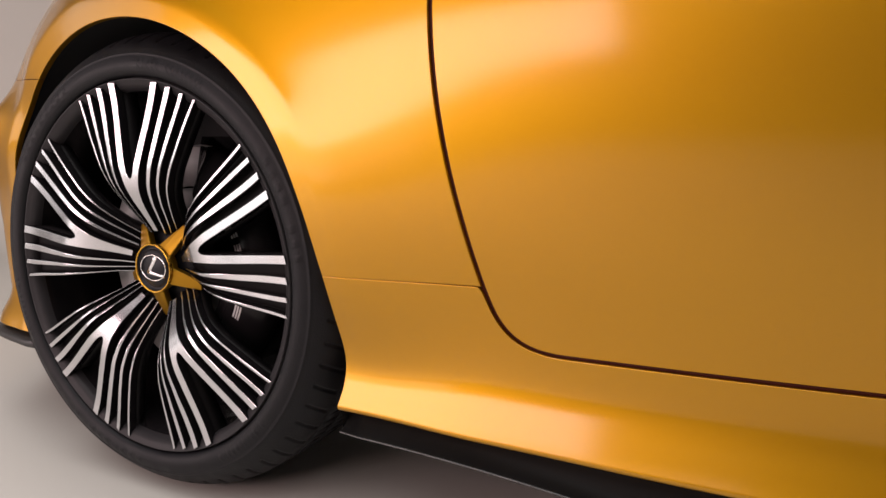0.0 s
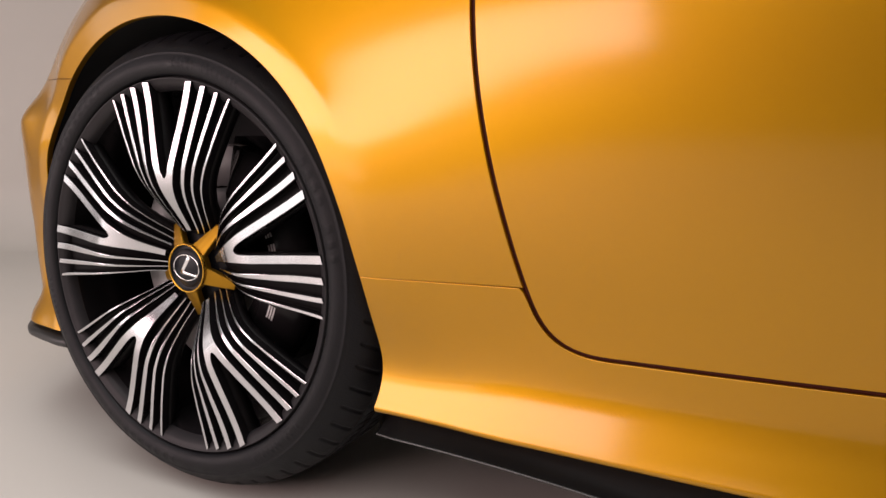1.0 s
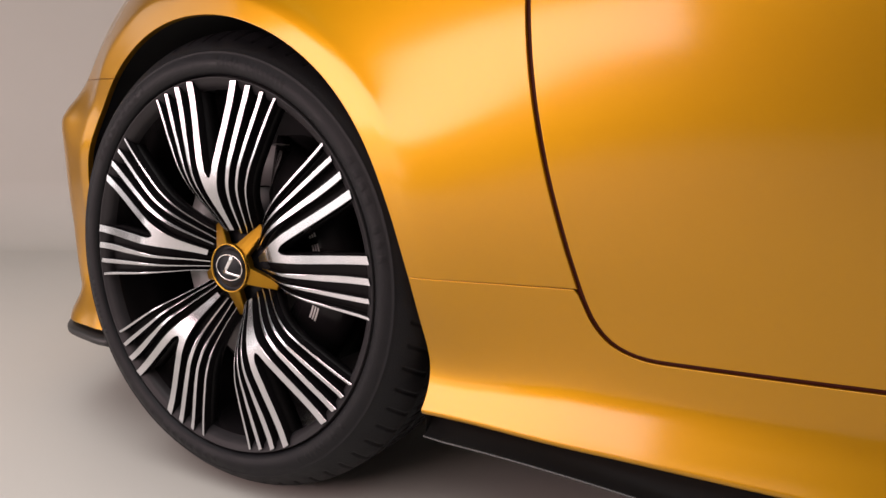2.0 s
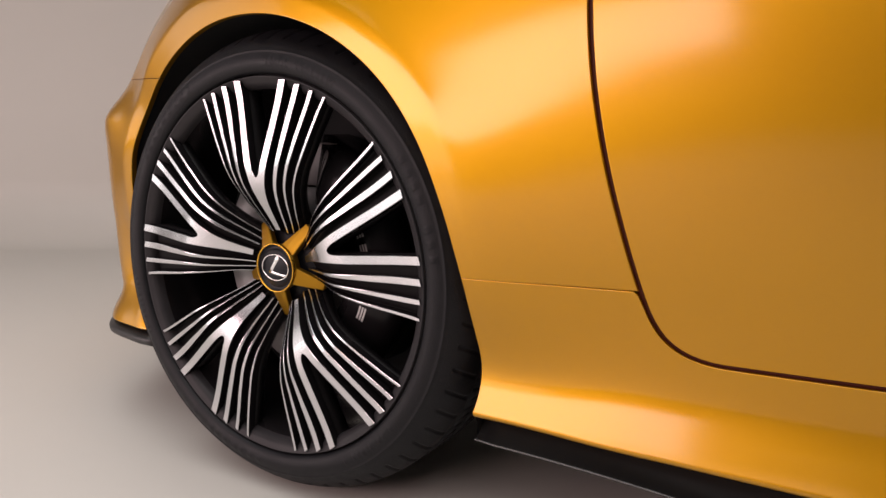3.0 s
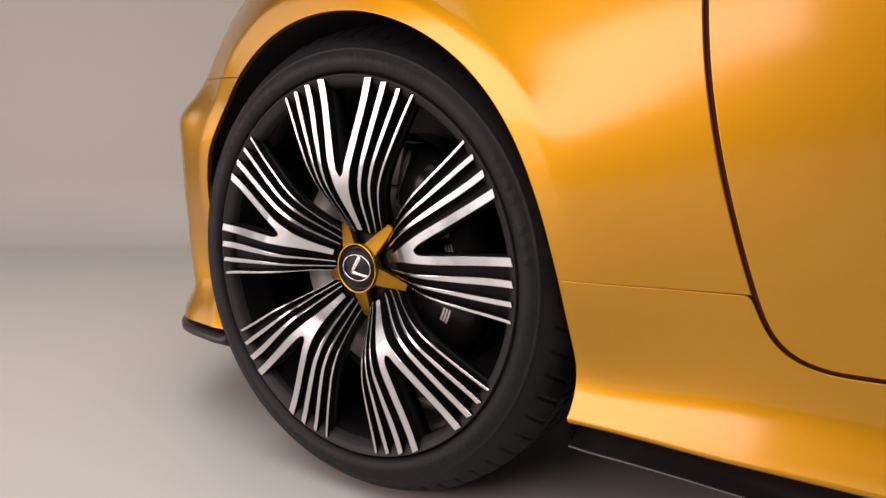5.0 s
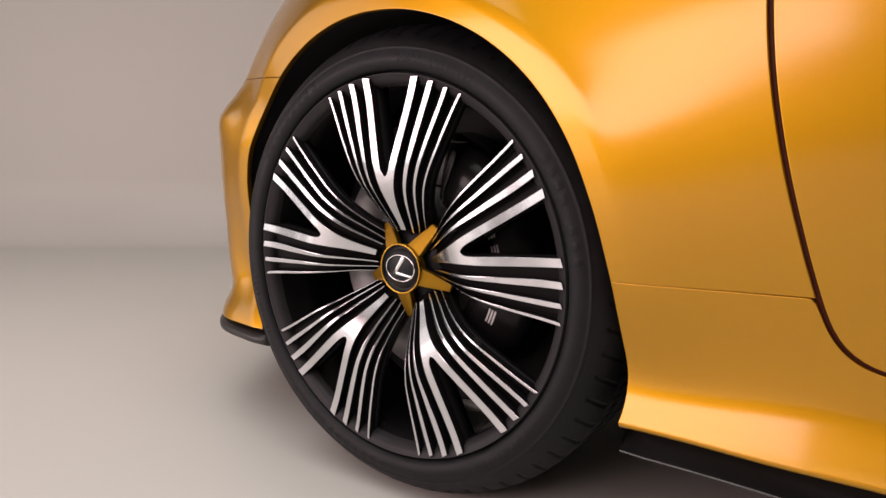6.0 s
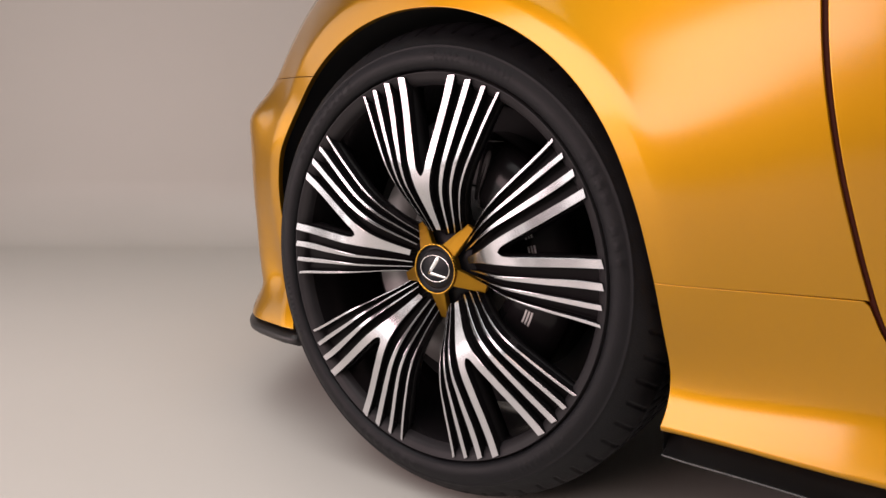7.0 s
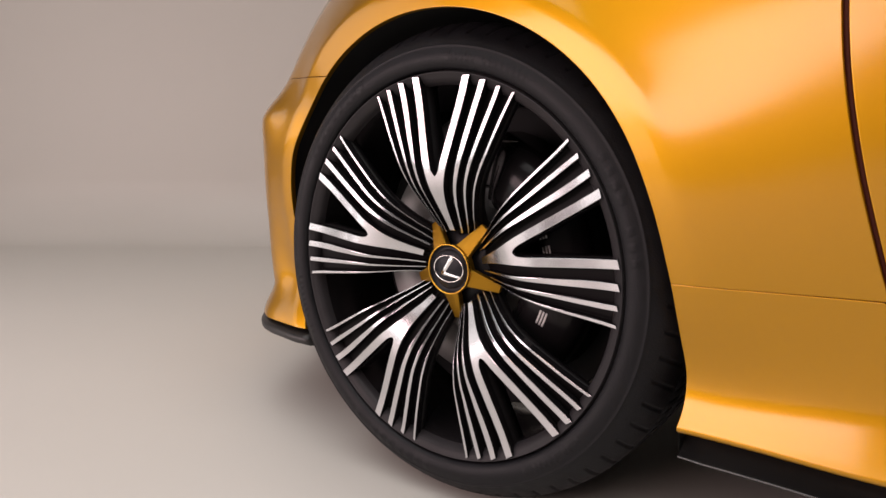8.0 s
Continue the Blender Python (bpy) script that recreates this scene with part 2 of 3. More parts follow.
def build_body():
    # door
    inner = polyline(shifted(EDGE, GAP))
    top, foot = Vector(shifted(EDGE, GAP)[0]), Vector(shifted(EDGE, GAP)[-1])
    outer = polyline([(top.x + 0.004, 0.74), (DOOR_END, 0.74), (DOOR_END, foot.y)])
    panel("door", inner, outer, 220, 60, car, "smooth orange-gold door skin", bias=1.3)
    # front fender
    up = [p for p in shifted(EDGE, -GAP) if p[1] > SEAM_B[1] and p[0] < 0.62][::-1]
    inner = lambda u: arch(5.2 + (133.0 - 5.2) * u)
    ends = polyline([SEAM_B] + up + [(0.35, 0.82), (0.0, 0.82), (-0.35, 0.78), (-0.62, 0.62), (-0.78, 0.48), (-0.76, 0.302)])
    panel("front_fender", inner, ends, 240, 110, car, "orange-gold fender with a soft flare round the wheel arch", bias=1.2)
    # sill and the lower rear of the fender
    low = [p for p in shifted(EDGE, -GAP) if p[1] <= SEAM_B[1] or p[0] > 0.6]
    top_line = polyline([(SEAM_A[0], SEAM_A[1] - 0.0038), (SEAM_B[0] - 0.0005, SEAM_B[1] - 0.0038)] + low[1:])
    foot_x = arch(-22.4)[0]
    a0, a1 = 4.9, -22.4

    foot_z = smooth_curve((0.353, -0.1452), (0.44, -0.1442), (0.52, -0.1446), (0.60, -0.1448), (0.66, -0.1456), (0.72, -0.1468), (0.78, -0.148), (1.0, -0.152), (2.1, -0.155))

    def top_run(u):
        p = top_line(u)
        return (p.x, p.y)

    bm = bmesh.new()
    rows = []
    nu, nv = 220, 44
    for i in range(nu + 1):
        u = (i / nu) ** 1.15
        t, b = top_run(u), (foot_x + (DOOR_END - foot_x) * u, foot_z(foot_x + (DOOR_END - foot_x) * u) + 0.0038)
        row = []
        for j in range(nv + 1):
            v = j / nv
            edge = arch(a0 + (a1 - a0) * v)
            line = (top_run(0)[0] + (foot_x - top_run(0)[0]) * v, top_run(0)[1] + (-0.1455 - top_run(0)[1]) * v)
            fade = (1 - u) ** 6
            x = t[0] + (b[0] - t[0]) * v + (edge[0] - line[0]) * fade
            z = t[1] + (b[1] - t[1]) * v + (edge[1] - line[1]) * fade
            row.append(skin(x, z))
        # the sill's foot turns under
        p = row[-1]
        row.insert(-1, p + (row[-2] - p).normalized() * 0.0008)
        for a in range(-10, 91, 10):
            row.append(p + Vector((0, 0.006 * (0.94 - math.cos(radians(a))), -0.006 * (0.342 + math.sin(radians(a))))))
        row.append(row[-1] + Vector((0, 0.012, 0)))
        rows.append(row)
    hemmed(bm, rows, 0.010)
    part("sill_panel", bm, PAINT, car, "orange-gold sill flaring out at its foot")
    # front bumper, ahead of the arch
    inner = lambda u: arch(133.5 + (204 - 133.5) * u)
    outer = polyline([(-0.76, 0.298), (-0.80, 0.10), (-0.80, -0.05), (-0.80, -0.164)])
    panel("front_bumper", inner, outer, 70, 50, car, "orange-gold corner of the front bumper", bias=1.0)
    # black sill strip below the paint
    prof = [(0.034, -0.1510), (0.026, -0.1560), (0.021, -0.1630), (0.013, -0.1715), (0.004, -0.1752), (0.0012, -0.1762), (0.0010, -0.1776), (0.004, -0.1790), (0.03, -0.1800), (0.30, -0.1800), (0.30, -0.1500)]
    bm = bmesh.new()
    vs = grid(bm, [[(x, y + waist(x) + 0.003 * step(0.365, 0.353, x), H + z - (0.45 if z > -0.16 else 1.8) * waist(x)) for y, z in prof] for x in np.linspace(0.353, DOOR_END, 60)], closed_v=True)
    bm.faces.new(vs[0])
    bm.faces.new(vs[-1][::-1])
    part("sill_strip", bm, EDGING, car, "gloss black strip under the sill")
    # bead added to carry the highlight along the strip's lower lip
    bm = bmesh.new()
    rows = []
    for x in np.linspace(0.353, DOOR_END, 60):
        c = Vector((x, 0.0015 + waist(x) + 0.003 * step(0.365, 0.353, x), H - 0.1768 - 1.8 * waist(x)))
        rows.append([c + Vector((0, 0.0014 * math.cos(radians(a)), 0.0014 * math.sin(radians(a)))) for a in range(0, 360, 45)])
    grid(bm, rows, closed_v=True)
    part("sill_lip_glint", bm, LIP, car, "thin gloss black bead added for the glint on the sill strip's lip")
    # black front splitter
    bm = bmesh.new()
    rows = []
    for x in np.linspace(-0.80, -0.34, 26):
        y0 = side(x, -0.160)
        rows.append([(x, y0 + dy, H + z) for dy, z in ((0.05, -0.168), (0.006, -0.169), (-0.004, -0.172), (-0.008, -0.177), (-0.007, -0.184), (-0.001, -0.1885), (0.010, -0.1900), (0.05, -0.1900))])
    vs = grid(bm, rows, closed_v=True)
    bm.faces.new(vs[0])
    bm.faces.new(vs[-1][::-1])
    part("front_splitter", bm, SATIN, car, "black splitter under the front bumper")
    # seals behind the gaps, their maroon carrying the shade inside
    for name, pts, w, d in (("door_seal", EDGE, GAP + 0.0006, 0.0040), ("fender_seam_backing", [SEAM_A, SEAM_B], 0.005, 0.0095)):
        bm = bmesh.new()
        rows = []
        for a, b in zip(shifted(pts, w), shifted(pts, -w)):
            pa, pb = skin(*a), skin(*b)
            rows.append([pa + Vector((0, d, 0)), pb + Vector((0, d, 0)), pb + Vector((0, 0.014, 0)), pa + Vector((0, 0.014, 0))])
        grid(bm, rows, closed_v=True)
        part(name, bm, SEAL, car)
    # wheel house
    bm = bmesh.new()
    rows = []
    for z in (-0.176, -0.160):
        x, y = arch(-23)[0], side(arch(-23)[0], -0.14)
        rows.append([(x, y + 0.012, H + z), (x, y + 0.03, H + z), (x, 0.33, H + z), (0, 0.34, H)])
    for k in range(90):
        a = -23 + 224 * k / 89
        x, z = arch(a)
        y = side(x, z)
        g = 1.004
        e = g + 0.026 * step(-23, 0, a)
        rows.append([(x * g, y + 0.008, H + z * g), (x * e, y + 0.03, H + z * e), (x * e, 0.33, H + z * e), (0, 0.34, H)])
    grid(bm, rows)
    part("wheel_house", bm, LINER, car, "matt black wheel arch liner")
    # the rest of the shell, plain: bonnet and roof line, far side, nose and tail
    mid = 0.93
    crest = smooth_curve((-0.79, 0.44), (-0.62, 0.61), (-0.35, 0.765), (0.0, 0.805), (0.35, 0.805), (0.52, 0.735), (0.8, 0.733), (2.1, 0.733))
    xs = list(np.linspace(-0.785, DOOR_END - 0.004, 60))
    near = {x: skin(x, crest(x)) - Vector((0, 0, 0.005)) for x in xs}

    def across(a, rise):
        b = Vector((a.x, 2 * mid - a.y, a.z))
        return [a.lerp(b, t) + Vector((0, 0, rise * math.sin(math.pi * t))) for t in np.linspace(0, 1, 25)]

    bm = bmesh.new()
    grid(bm, [across(near[x], 0.05 + 0.05 * step(-0.8, 0.6, x)) for x in xs])
    part("bonnet", bm, PAINT, car, "orange-gold bonnet and upper body")
    bm = bmesh.new()
    rows = []
    for x in xs:
        line = [skin(x, s) for s in np.linspace(-0.145, crest(x), 40)]
        rows.append([Vector((p.x, 2 * mid - p.y, p.z)) for p in line])
    grid(bm, rows)
    part("far_side_panel", bm, PAINT, car, "orange-gold far flank")
    for name, x, push in (("nose_panel", xs[0], -0.16), ("tail_panel", xs[-1], 0.05)):
        bm = bmesh.new()
        rows = []
        for f in np.linspace(0, 1, 14):
            p = skin(x, -0.145 + (crest(x) + 0.145) * f) - Vector((0, 0, 0.005 * f))
            rise = (0.05 + 0.05 * step(-0.8, 0.6, x)) * f ** 3
            rows.append([q + Vector((push * math.sin(math.pi * f) * math.sin(math.pi * j / 24), 0, 0)) for j, q in enumerate(across(p, rise))])
        grid(bm, rows)
        part(name, bm, PAINT, car, "orange-gold end of the body")
    # unseen blocks for floor pan and inner shell, added to stop light leaking
    bm = bmesh.new()
    for lo, hi in (((0.36, 0.22, 0.172), (DOOR_END - 0.01, 1.72, 0.60)), ((-0.42, 0.345, 0.17), (0.36, 1.72, 0.60))):
        made = bmesh.ops.create_cube(bm, size=1)
        for v in made["verts"]:
            v.co = [lo[k] + (v.co[k] + 0.5) * (hi[k] - lo[k]) for k in range(3)]
    part("inner_light_block", bm, LINER, car, "matt black blocks behind the panels, added to keep light out")


build_body()


# ---- the wheel; local axes: y into the car, the middle of the bar ends' plane at the origin ----
def build_tyre(wheel):
    line = smooth_curve((0.0040, 0.3158), (0.0078, 0.320), (0.0150, 0.327), (0.0225, 0.333), (0.030, 0.338), (0.038, 0.342), (0.047, 0.345), (0.056, 0.3462))
    shoulder = [(line(y), y) for y in np.linspace(0.0040, 0.056, 27)]
    prof = [(0.262, 0.030), (0.2790, 0.017), (0.2796, 0.0080), (0.2810, 0.0025), (0.2835, -0.0010), (0.288, -0.0034), (0.2925, -0.0045), (0.2945, -0.0047), (0.2975, -0.0046), (0.3005, -0.0039), (0.3025, -0.0033), (0.307, -0.0016), (0.3105, 0.0002), (0.3113, -0.0003), (0.3122, 0.0012),
            *shoulder, (0.3464, 0.0575), (0.339, 0.0580), (0.339, 0.0650), (0.3468, 0.0655),
            (0.3470, 0.10), (0.3395, 0.1005), (0.3395, 0.1085), (0.3470, 0.109), (0.3465, 0.150), (0.3395, 0.1505), (0.3395, 0.158), (0.3460, 0.1585), (0.3450, 0.178), (0.338, 0.200), (0.320, 0.216),
            (0.290, 0.222), (0.262, 0.21)]
    n = 1440
    rng = random.Random(4)
    bars = []
    for start, count, pitch in ((8, 9, 3.6), (62, 14, 1.8), (118, 9, 3.6), (188, 12, 1.8), (236, 9, 3.6), (300, 12, 1.8)):
        bars += [(start + pitch * k, pitch * (0.45 + 0.2 * rng.random())) for k in range(count) if rng.random() < 0.9]

    def raised(deg):
        return max(step(-0.05, 0.2, deg - a) * step(w + 0.05, w - 0.2, deg - a) for a, w in bars)

    rows = []
    for i in range(n):
        a = 2 * math.pi * i / n
        row = []
        for r, y in prof:
            cut = 0.0
            if 0.329 < r < 0.3462 and y < 0.054:
                # slanted shoulder slots
                ph = (math.degrees(a) + y * 60) % 5.625
                cut = 0.0024 * step(0.0, 0.4, ph) * step(1.25, 0.85, ph) * step(0.015, 0.020, y)
            elif y > 0.065 and r > 0.344 and y < 0.18:
                ph = (math.degrees(a) - y * 90) % 6.0
                cut = 0.004 * step(0.0, 0.25, ph) * step(1.0, 0.75, ph)
            if 0.2935 < r < 0.3015 and y < 0.01:
                y -= 0.0007 * raised(math.degrees(a))
            row.append(((r - cut) * math.cos(a), y, (r - cut) * math.sin(a)))
        rows.append(row)
    bm = bmesh.new()
    grid(bm, rows, closed_u=True)
    part("tyre", bm, RUBBER, wheel, "black low-profile tyre with slotted shoulder tread")


FACE = smooth_curve((0.045, 0.036), (0.06, 0.0275), (0.08, 0.0145), (0.10, 0.0018), (0.12, -0.0077), (0.145, -0.0120), (0.18, -0.0090), (0.22, -0.0035), (0.245, -0.0008), (0.272, 0.0))
Y_OUT = smooth_curve((0.055, 0.0048), (0.08, 0.0068), (0.10, 0.0094), (0.12, 0.0134), (0.136, 0.0172), (0.16, 0.0235), (0.20, 0.0331), (0.24, 0.0428), (0.272, 0.0508))
BAR_V = [smooth_curve((0.05, 0.0141), (0.078, 0.0199), (0.107, 0.0269), (0.135, 0.0344), (0.164, 0.0420), (0.192, 0.0498), (0.221, 0.0578), (0.249, 0.0664), (0.264, 0.0713)),
         smooth_curve((0.05, 0.0221), (0.078, 0.0314), (0.106, 0.0404), (0.134, 0.0496), (0.162, 0.0595), (0.190, 0.0702), (0.218, 0.0813), (0.246, 0.0922), (0.2545, 0.0952)),
         smooth_curve((0.05, 0.0305), (0.077, 0.0391), (0.104, 0.0506), (0.132, 0.0631), (0.159, 0.0758), (0.186, 0.0882), (0.213, 0.1006), (0.240, 0.1140), (0.247, 0.1178))]
BAR_W = [0.0103, 0.0077, 0.0051]
BAR_END = [0.2635, 0.2545, 0.2460]
CROTCH = 0.1355


def face(u, k):
    """Depth of a bar's top: k 0 for the forked bar, 1 to 3 outwards."""
    return FACE(u) + k * 0.0030 * (1 - step(0.08, 0.24, u)) + (0.0, 0.0, 0.001, 0.003)[k]


def y_in(u):
    d = max(0.0, u - CROTCH)
    return 0.244 * d + 0.0044 * (1 - math.exp(-d / 0.0035))


def turn(u, v, y, deg):
    a = radians(deg)
    return (u * math.cos(a) - v * math.sin(a), y, u * math.sin(a) + v * math.cos(a))


def strip(bm, us, left, right, depth, deg, side_of, thick=0.0125):
    """A bar with a flat bright top, rounded shoulders and straight flanks; towards the hub its top leans away from the spoke's middle."""
    rows = []
    for u in us:
        a, b, y = left(u), right(u), depth(u)
        c = min(0.0009, (b - a) * 0.2)
        lean = 0.33 * (1 - step(0.08, 0.24, u)) * side_of
        row = [(a, y + thick), (a, y + c), (a + c * 0.3, y + c * 0.3), (a + c, y), ((a + b) / 2, y), (b - c, y), (b - c * 0.3, y + c * 0.3), (b, y + c), (b, y + thick)]
        rows.append([turn(u, v, d + lean * (v - (a + b) / 2), deg) for v, d in row])
    vs = grid(bm, rows)
    bright_top(bm)
    bm.faces.new(vs[0])
    bm.faces.new(vs[-1][::-1])


def bright_top(bm):
    """Only the middle four of a bar's eight faces across are machined; the flanks stay black."""
    bm.faces.ensure_lookup_table()
    for i, f in enumerate(bm.faces):
        f.material_index = 0 if f.material_index == 0 and i % 8 in (2, 3, 4, 5) else 1


def build_spoke(wheel, deg):
    """One of five forked spokes: a black body in two arms, a forked bright bar and six single ones."""
    def body():
        bm = bmesh.new()
        for s in (1, -1):
            rows = []
            for u in np.linspace(0.045, 0.2715, 44):
                vi = max(0.0, y_in(u) + 0.0008) if u > CROTCH else 0.0
                vo = BAR_V[2](u) + 0.0022
                lim = math.sqrt(max(1e-6, 0.2775**2 - u * u))
                vo, vi = min(vo, lim), min(vi, lim - 0.002)
                row = []
                for t in np.linspace(0, 1, 9):
                    v = vi + (vo - vi) * t
                    row.append((v, face(u, 0) + 0.0155 + 0.0075 * t * (1 - step(0.08, 0.24, u)) + 0.003 * t))
                y1 = row[-1][1]
                row += [(vo - 0.001, y1 + 0.008), (vo - 0.006 * step(0.05, 0.1, u), y1 + 0.019), (vi + 0.3 * (vo - vi), y1 + 0.026), (vi, y1 + 0.020)]
                rows.append([turn(u, s * v, y, deg) for v, y in row])
            vs = grid(bm, rows, closed_v=True)
            bm.faces.new(vs[0])
            bm.faces.new(vs[-1][::-1])
        return bm

    part("spoke", body(), SPOKE, wheel, "satin black wheel spoke")
    # forked bar
    bm = bmesh.new()
    inner_us = list(np.linspace(0.056, CROTCH, 22))
    outer_us = [CROTCH] + list(CROTCH + (0.2705 - CROTCH) * np.linspace(0.02, 1, 36) ** 1.5)
    rows_in, c, th = [], 0.0009, 0.0125
    for u in inner_us:
        o, y = Y_OUT(u) - 0.0002, face(u, 0)
        rows_in.append([turn(u, v, d, deg) for v, d in ((-o, y + th), (-o, y + c), (-o + c * 0.3, y + c * 0.3), (-o + c, y), (0, y), (o - c, y), (o - c * 0.3, y + c * 0.3), (o, y + c), (o, y + th))])
    grid(bm, rows_in)
    for s in (1, -1):
        rows = []
        for u in outer_us:
            a, b, y = max(0.0, y_in(u) + 0.0002), Y_OUT(u) - 0.0002, face(u, 0)
            rows.append([turn(u, s * v, d, deg) for v, d in ((a, y + th), (a, y + c), (a + c * 0.3, y + c * 0.3), (a + c, y), ((a + b) / 2, y), (b - c, y), (b - c * 0.3, y + c * 0.3), (b, y + c), (b, y + th))])
        grid(bm, rows)
    bright_top(bm)
    two_tone(part("forked_bar", bm, BRIGHT, wheel, "machined bright forked bar", flat=True))
    for k in range(3):
        for s in (1, -1):
            bm = bmesh.new()
            v0, w, end = BAR_V[k], BAR_W[k], BAR_END[k]
            wide = lambda u: w * (0.22 + 0.78 * step(0.05, 0.24, u))
            us = np.linspace(0.052, end, 64)
            if s > 0:
                strip(bm, us, lambda u: v0(u) - wide(u) / 2, lambda u: v0(u) + wide(u) / 2, lambda u: face(u, k + 1), deg, s)
            else:
                strip(bm, us, lambda u: -v0(u) - wide(u) / 2, lambda u: -v0(u) + wide(u) / 2, lambda u: face(u, k + 1), deg, s)
            two_tone(part("bright_bar", bm, BRIGHT, wheel, "machined bright bar", flat=True))


def two_tone(ob):
    ob.data.materials.append(BLACK)
    return ob


def build_wheel():
    # rim barrel with its lip
    bm = bmesh.new()
    prof = [(0.2805, 0.016), (0.2795, 0.0125), (0.2778, 0.0105), (0.2772, 0.0036), (0.2764, 0.0016), (0.2752, 0.0026), (0.2700, 0.0052), (0.2655, 0.0082), (0.2625, 0.0125), (0.2600, 0.0205), (0.2575, 0.034), (0.2555, 0.05), (0.252, 0.08), (0.246, 0.12), (0.243, 0.19),
            (0.255, 0.205), (0.262, 0.205)]
    lathe(bm, prof, 180)
    bm.faces.ensure_lookup_table()
    for i, f in enumerate(bm.faces):
        f.material_index = 1 if i % (len(prof) - 1) <= 2 else 2 if i % (len(prof) - 1) <= 8 else 0
    wheel = part("wheel", bm, BLACK, car, "large black and bright-machined wheel", at=(0, 0, H))
    wheel.data.materials.append(LINER)
    wheel.data.materials.append(RIMGREY)
    build_tyre(wheel)
    for k in range(5):
        build_spoke(wheel, 90 - 72 * k)
    # hub
    bm = bmesh.new()
    lathe(bm, [(0.0005, 0.046), (0.030, 0.046), (0.052, 0.053), (0.066, 0.064), (0.070, 0.085), (0.070, 0.11), (0.0005, 0.11)], 60)
    part("hub", bm, GREYCAP, wheel, "dark grey wheel hub")
    # star-shaped cap
    bm = bmesh.new()
    loop_top, loop_low = [], []
    for k in range(5):
        a = 54 + 72 * k
        for da, r, y in ((-36, 0.0352, 0.0285), (-21, 0.0368, 0.0275), (-4.7, 0.0776, 0.0462), (4.7, 0.0776, 0.0462), (21, 0.0368, 0.0275)):
            loop_top.append(bm.verts.new(turn(r, 0, y, a + da)))
            loop_low.append(bm.verts.new(turn(r * 0.97, 0, y + 0.010, a + da)))
    ring = [bm.verts.new(turn(0.0345, 0, 0.0255, 54 + 72 * k + da)) for k in range(5) for da in (-36, -21, -5.8, 5.8, 21)]
    m = 25
    for i in range(m):
        bm.faces.new((loop_top[i], loop_top[(i + 1) % m], loop_low[(i + 1) % m], loop_low[i]))
        bm.faces.new((ring[i], ring[(i + 1) % m], loop_top[(i + 1) % m], loop_top[i]))
    bmesh.ops.bevel(bm, geom=[e for e in bm.edges if e.verts[0] in loop_top and e.verts[1] in loop_top], offset=0.0006, segments=2, affect="EDGES")
    part("star_cap", bm, GOLD, wheel, "gold five-pointed centre star", flat=True)
    bm = bmesh.new()
    lathe(bm, [(0.0348, 0.026), (0.0350, 0.0212), (0.0355, 0.0204), (0.0364, 0.0204), (0.0369, 0.0212), (0.0371, 0.026)], 72)
    part("cap_ring", bm, RING, wheel, "gold ring round the centre cap")
    bm = bmesh.new()
    lathe(bm, [(0.0350, 0.0225), (0.0335, 0.0262), (0.0290, 0.0275), (0.0275, 0.0245), (0.0265, 0.0235), (0.0005, 0.0228)], 60)
    part("centre_cap", bm, GREYCAP, wheel, "dark grey centre cap")
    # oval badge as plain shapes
    bm = bmesh.new()
    rows = []
    for i in range(64):
        a = 2 * math.pi * i / 64
        row = []
        for q in range(8):
            b = 2 * math.pi * q / 8
            d = 1 + 0.04 * math.cos(b)
            row.append((0.0262 * d * math.cos(a), 0.0226 + 0.0009 * math.sin(b), 0.0192 * d * math.sin(a)))
        rows.append(row)
    grid(bm, rows, closed_u=True, closed_v=True)
    part("badge_oval", bm, CHROME, wheel, "chrome oval outline", at=(-0.0005, 0, 0.0005))
    for name, pts in (("badge_bar", ((0.0050, 0.0172, 0.0038), (-0.0105, -0.0060, 0.0028))), ("badge_bar", ((-0.0125, -0.0070, 0.0028), (0.0215, -0.0112, 0.0019)))):
        bm = bmesh.new()
        (x0, z0, w0), (x1, z1, w1) = pts
        t = Vector((x1 - x0, 0, z1 - z0)).normalized()
        nrm = Vector((-t.z, 0, t.x))
        rows = []
        for f in np.linspace(0, 1, 6):
            c, w = Vector((x0 + (x1 - x0) * f, 0, z0 + (z1 - z0) * f)), w0 + (w1 - w0) * f
            rows.append([c + nrm * a * w + Vector((0, y, 0)) for a, y in ((-1, 0.0245), (-1, 0.0226), (-0.6, 0.0218), (0.6, 0.0218), (1, 0.0226), (1, 0.0245))])
        vs = grid(bm, rows)
        bm.faces.new(vs[0])
        bm.faces.new(vs[-1])
        part(name, bm, CHROME, wheel)


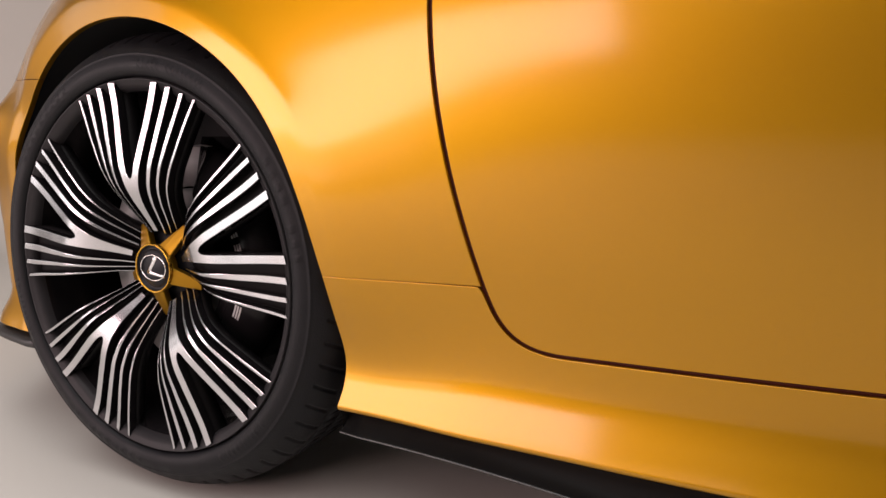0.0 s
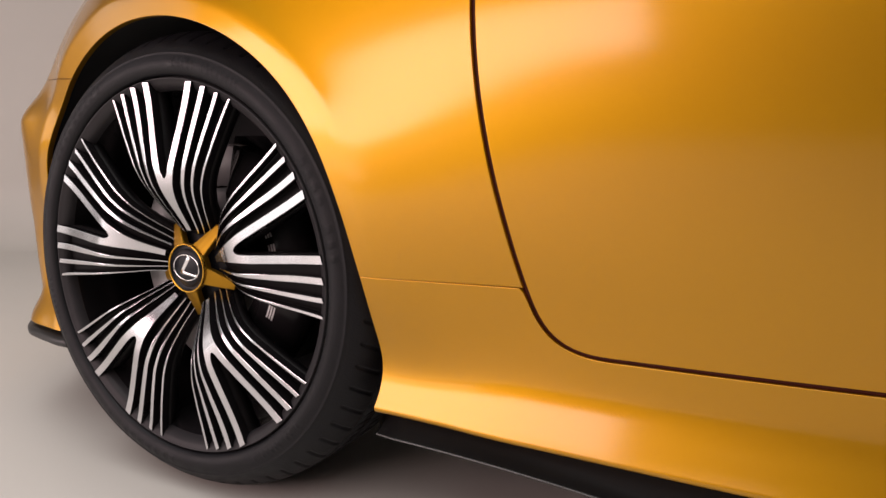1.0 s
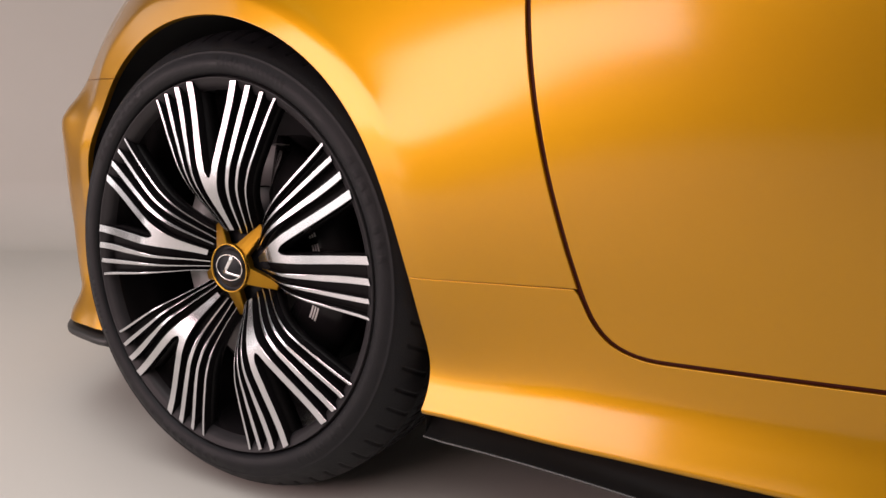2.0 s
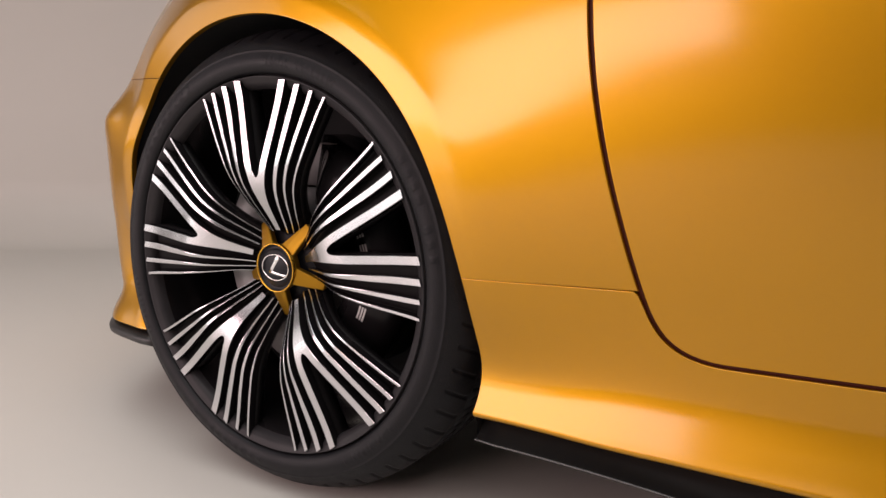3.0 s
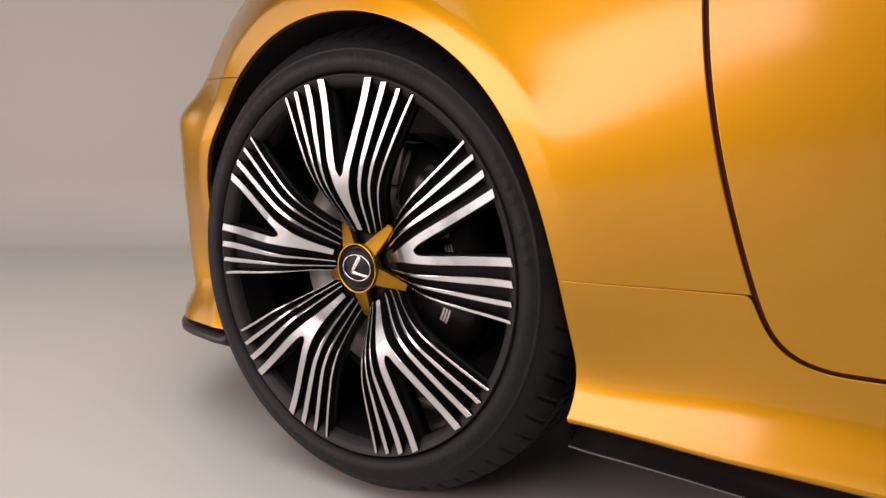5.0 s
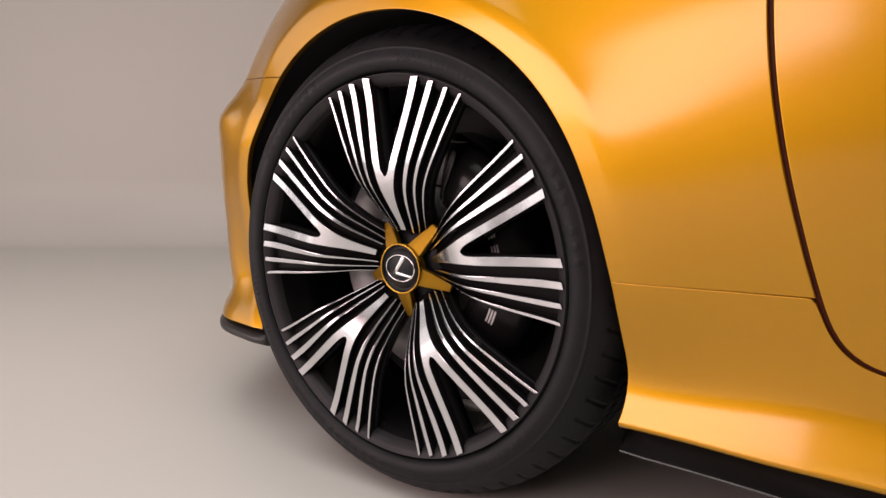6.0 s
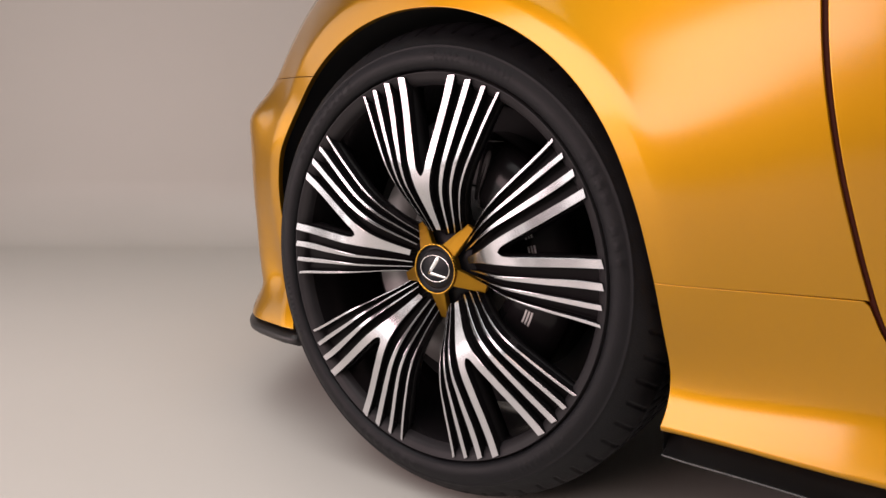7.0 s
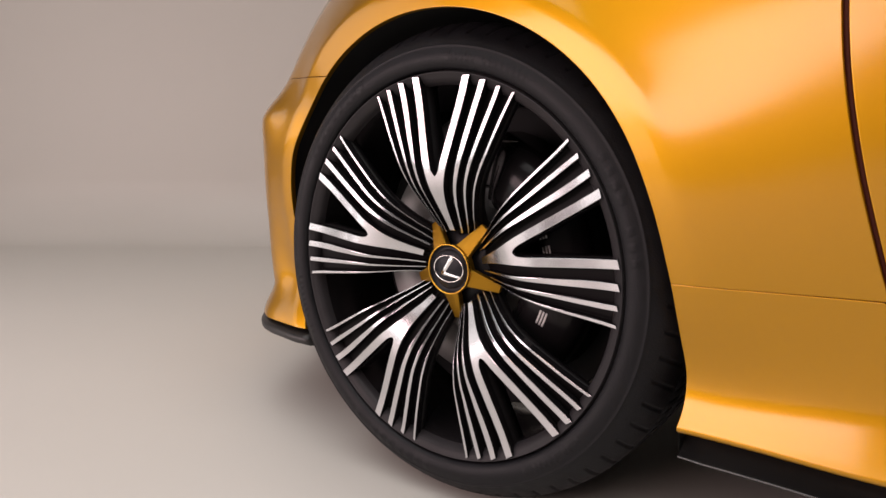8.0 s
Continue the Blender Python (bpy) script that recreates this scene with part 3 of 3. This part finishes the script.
def build_brake():
    bm = bmesh.new()
    lathe(bm, [(0.1180, 0.104), (0.1190, 0.1005), (0.1800, 0.100), (0.1815, 0.1012), (0.1815, 0.113), (0.180, 0.114), (0.1180, 0.114), (0.1180, 0.104)], 120)
    part("brake_disc", bm, STEEL, car, "grey steel brake disc", at=(0, 0, H))
    # plate added to hide the lit floor otherwise showing between the spokes
    bm = bmesh.new()
    lathe(bm, [(0.050, 0.158), (0.200, 0.158), (0.232, 0.152), (0.236, 0.154), (0.232, 0.160), (0.050, 0.166)], 96)
    part("backing_plate", bm, LINER, car, "matt black plate behind the brake disc", at=(0, 0, H))
    # caliper over the rear edge of the disc
    bm = bmesh.new()
    rows = []
    for a in np.linspace(-43, 79, 58):
        w, back = step(-43, -38, a), 0.040 * step(60, 79, a)
        prof = [(0.098, 0.094), (0.098 + 0.003, 0.066), (0.108, 0.056), (0.128, 0.050 - 0.004 * w), (0.160, 0.050 - 0.004 * w), (0.182, 0.054), (0.196, 0.064), (0.200, 0.080), (0.200, 0.15), (0.12, 0.15), (0.12, 0.122), (0.186, 0.122), (0.186, 0.094)]
        rows.append([(r * math.cos(radians(a)), y + (0.012 * (1 - w) + back) * max(0.0, 0.094 - y) / 0.044, r * math.sin(radians(a))) for r, y in prof])
    vs = grid(bm, rows, closed_v=True)
    bm.faces.new(vs[0])
    bm.faces.new(vs[-1][::-1])
    cal = part("brake_caliper", bm, BLACK, car, "gloss black brake caliper", at=(0, 0, H))
    # a straight tapered line, added as the glint on the caliper's upper edge
    bm = bmesh.new()
    rows = []
    for f in np.linspace(0, 1, 14):
        w = 0.0003 + 0.0013 * math.sin(math.pi * f)
        c = Vector((0.026 + 0.060 * f, 0.0875 - 0.022 * step(0.2, 1, f), 0.183))
        rows.append([c + Vector((0, w * math.cos(radians(a)), w * math.sin(radians(a)))) for a in range(0, 360, 60)])
    vs = grid(bm, rows, closed_v=True)
    bm.faces.new(vs[0])
    bm.faces.new(vs[-1][::-1])
    part("caliper_edge_glint", bm, BELL, cal, "thin grey line added for the bright edge of the caliper's end")
    # a mark along the caliper, as plain bars
    for a in (-21, -9.5, 2, 13.5, 25):
        bm = bmesh.new()
        for r0 in (0.1460, 0.1508, 0.1556):
            rows = [[(r * math.cos(radians(a + t)), y, r * math.sin(radians(a + t))) for r, y in ((r0, 0.0464), (r0, 0.0455), (r0 + 0.0029, 0.0455), (r0 + 0.0029, 0.0464))] for t in np.linspace(-3.9, 3.9, 6)]
            vs = grid(bm, rows, closed_v=True)
            bm.faces.new(vs[0])
            bm.faces.new(vs[-1][::-1])
        part("mark", bm, PRINT, cal, "pale printed bar")
    # the disc's bell with its bolts
    bm = bmesh.new()
    lathe(bm, [(0.060, 0.090), (0.108, 0.094), (0.1135, 0.0955), (0.1150, 0.098), (0.1150, 0.112), (0.060, 0.112)], 96)
    bell = part("disc_bell", bm, BELL, car, "dark grey bell of the brake disc", at=(0, 0, H))
    for k in range(5):
        bm = bmesh.new()
        bmesh.ops.create_cone(bm, cap_ends=True, segments=6, radius1=0.0068, radius2=0.0060, depth=0.007)
        bmesh.ops.rotate(bm, verts=bm.verts, matrix=Matrix.Rotation(radians(90), 3, "X"))
        a = radians(72 + 72 * k)
        part("bolt", bm, STEEL, bell, "steel bolt head", at=(0.096 * math.cos(a), 0.0905, 0.096 * math.sin(a)), flat=True)


build_brake()
build_wheel()
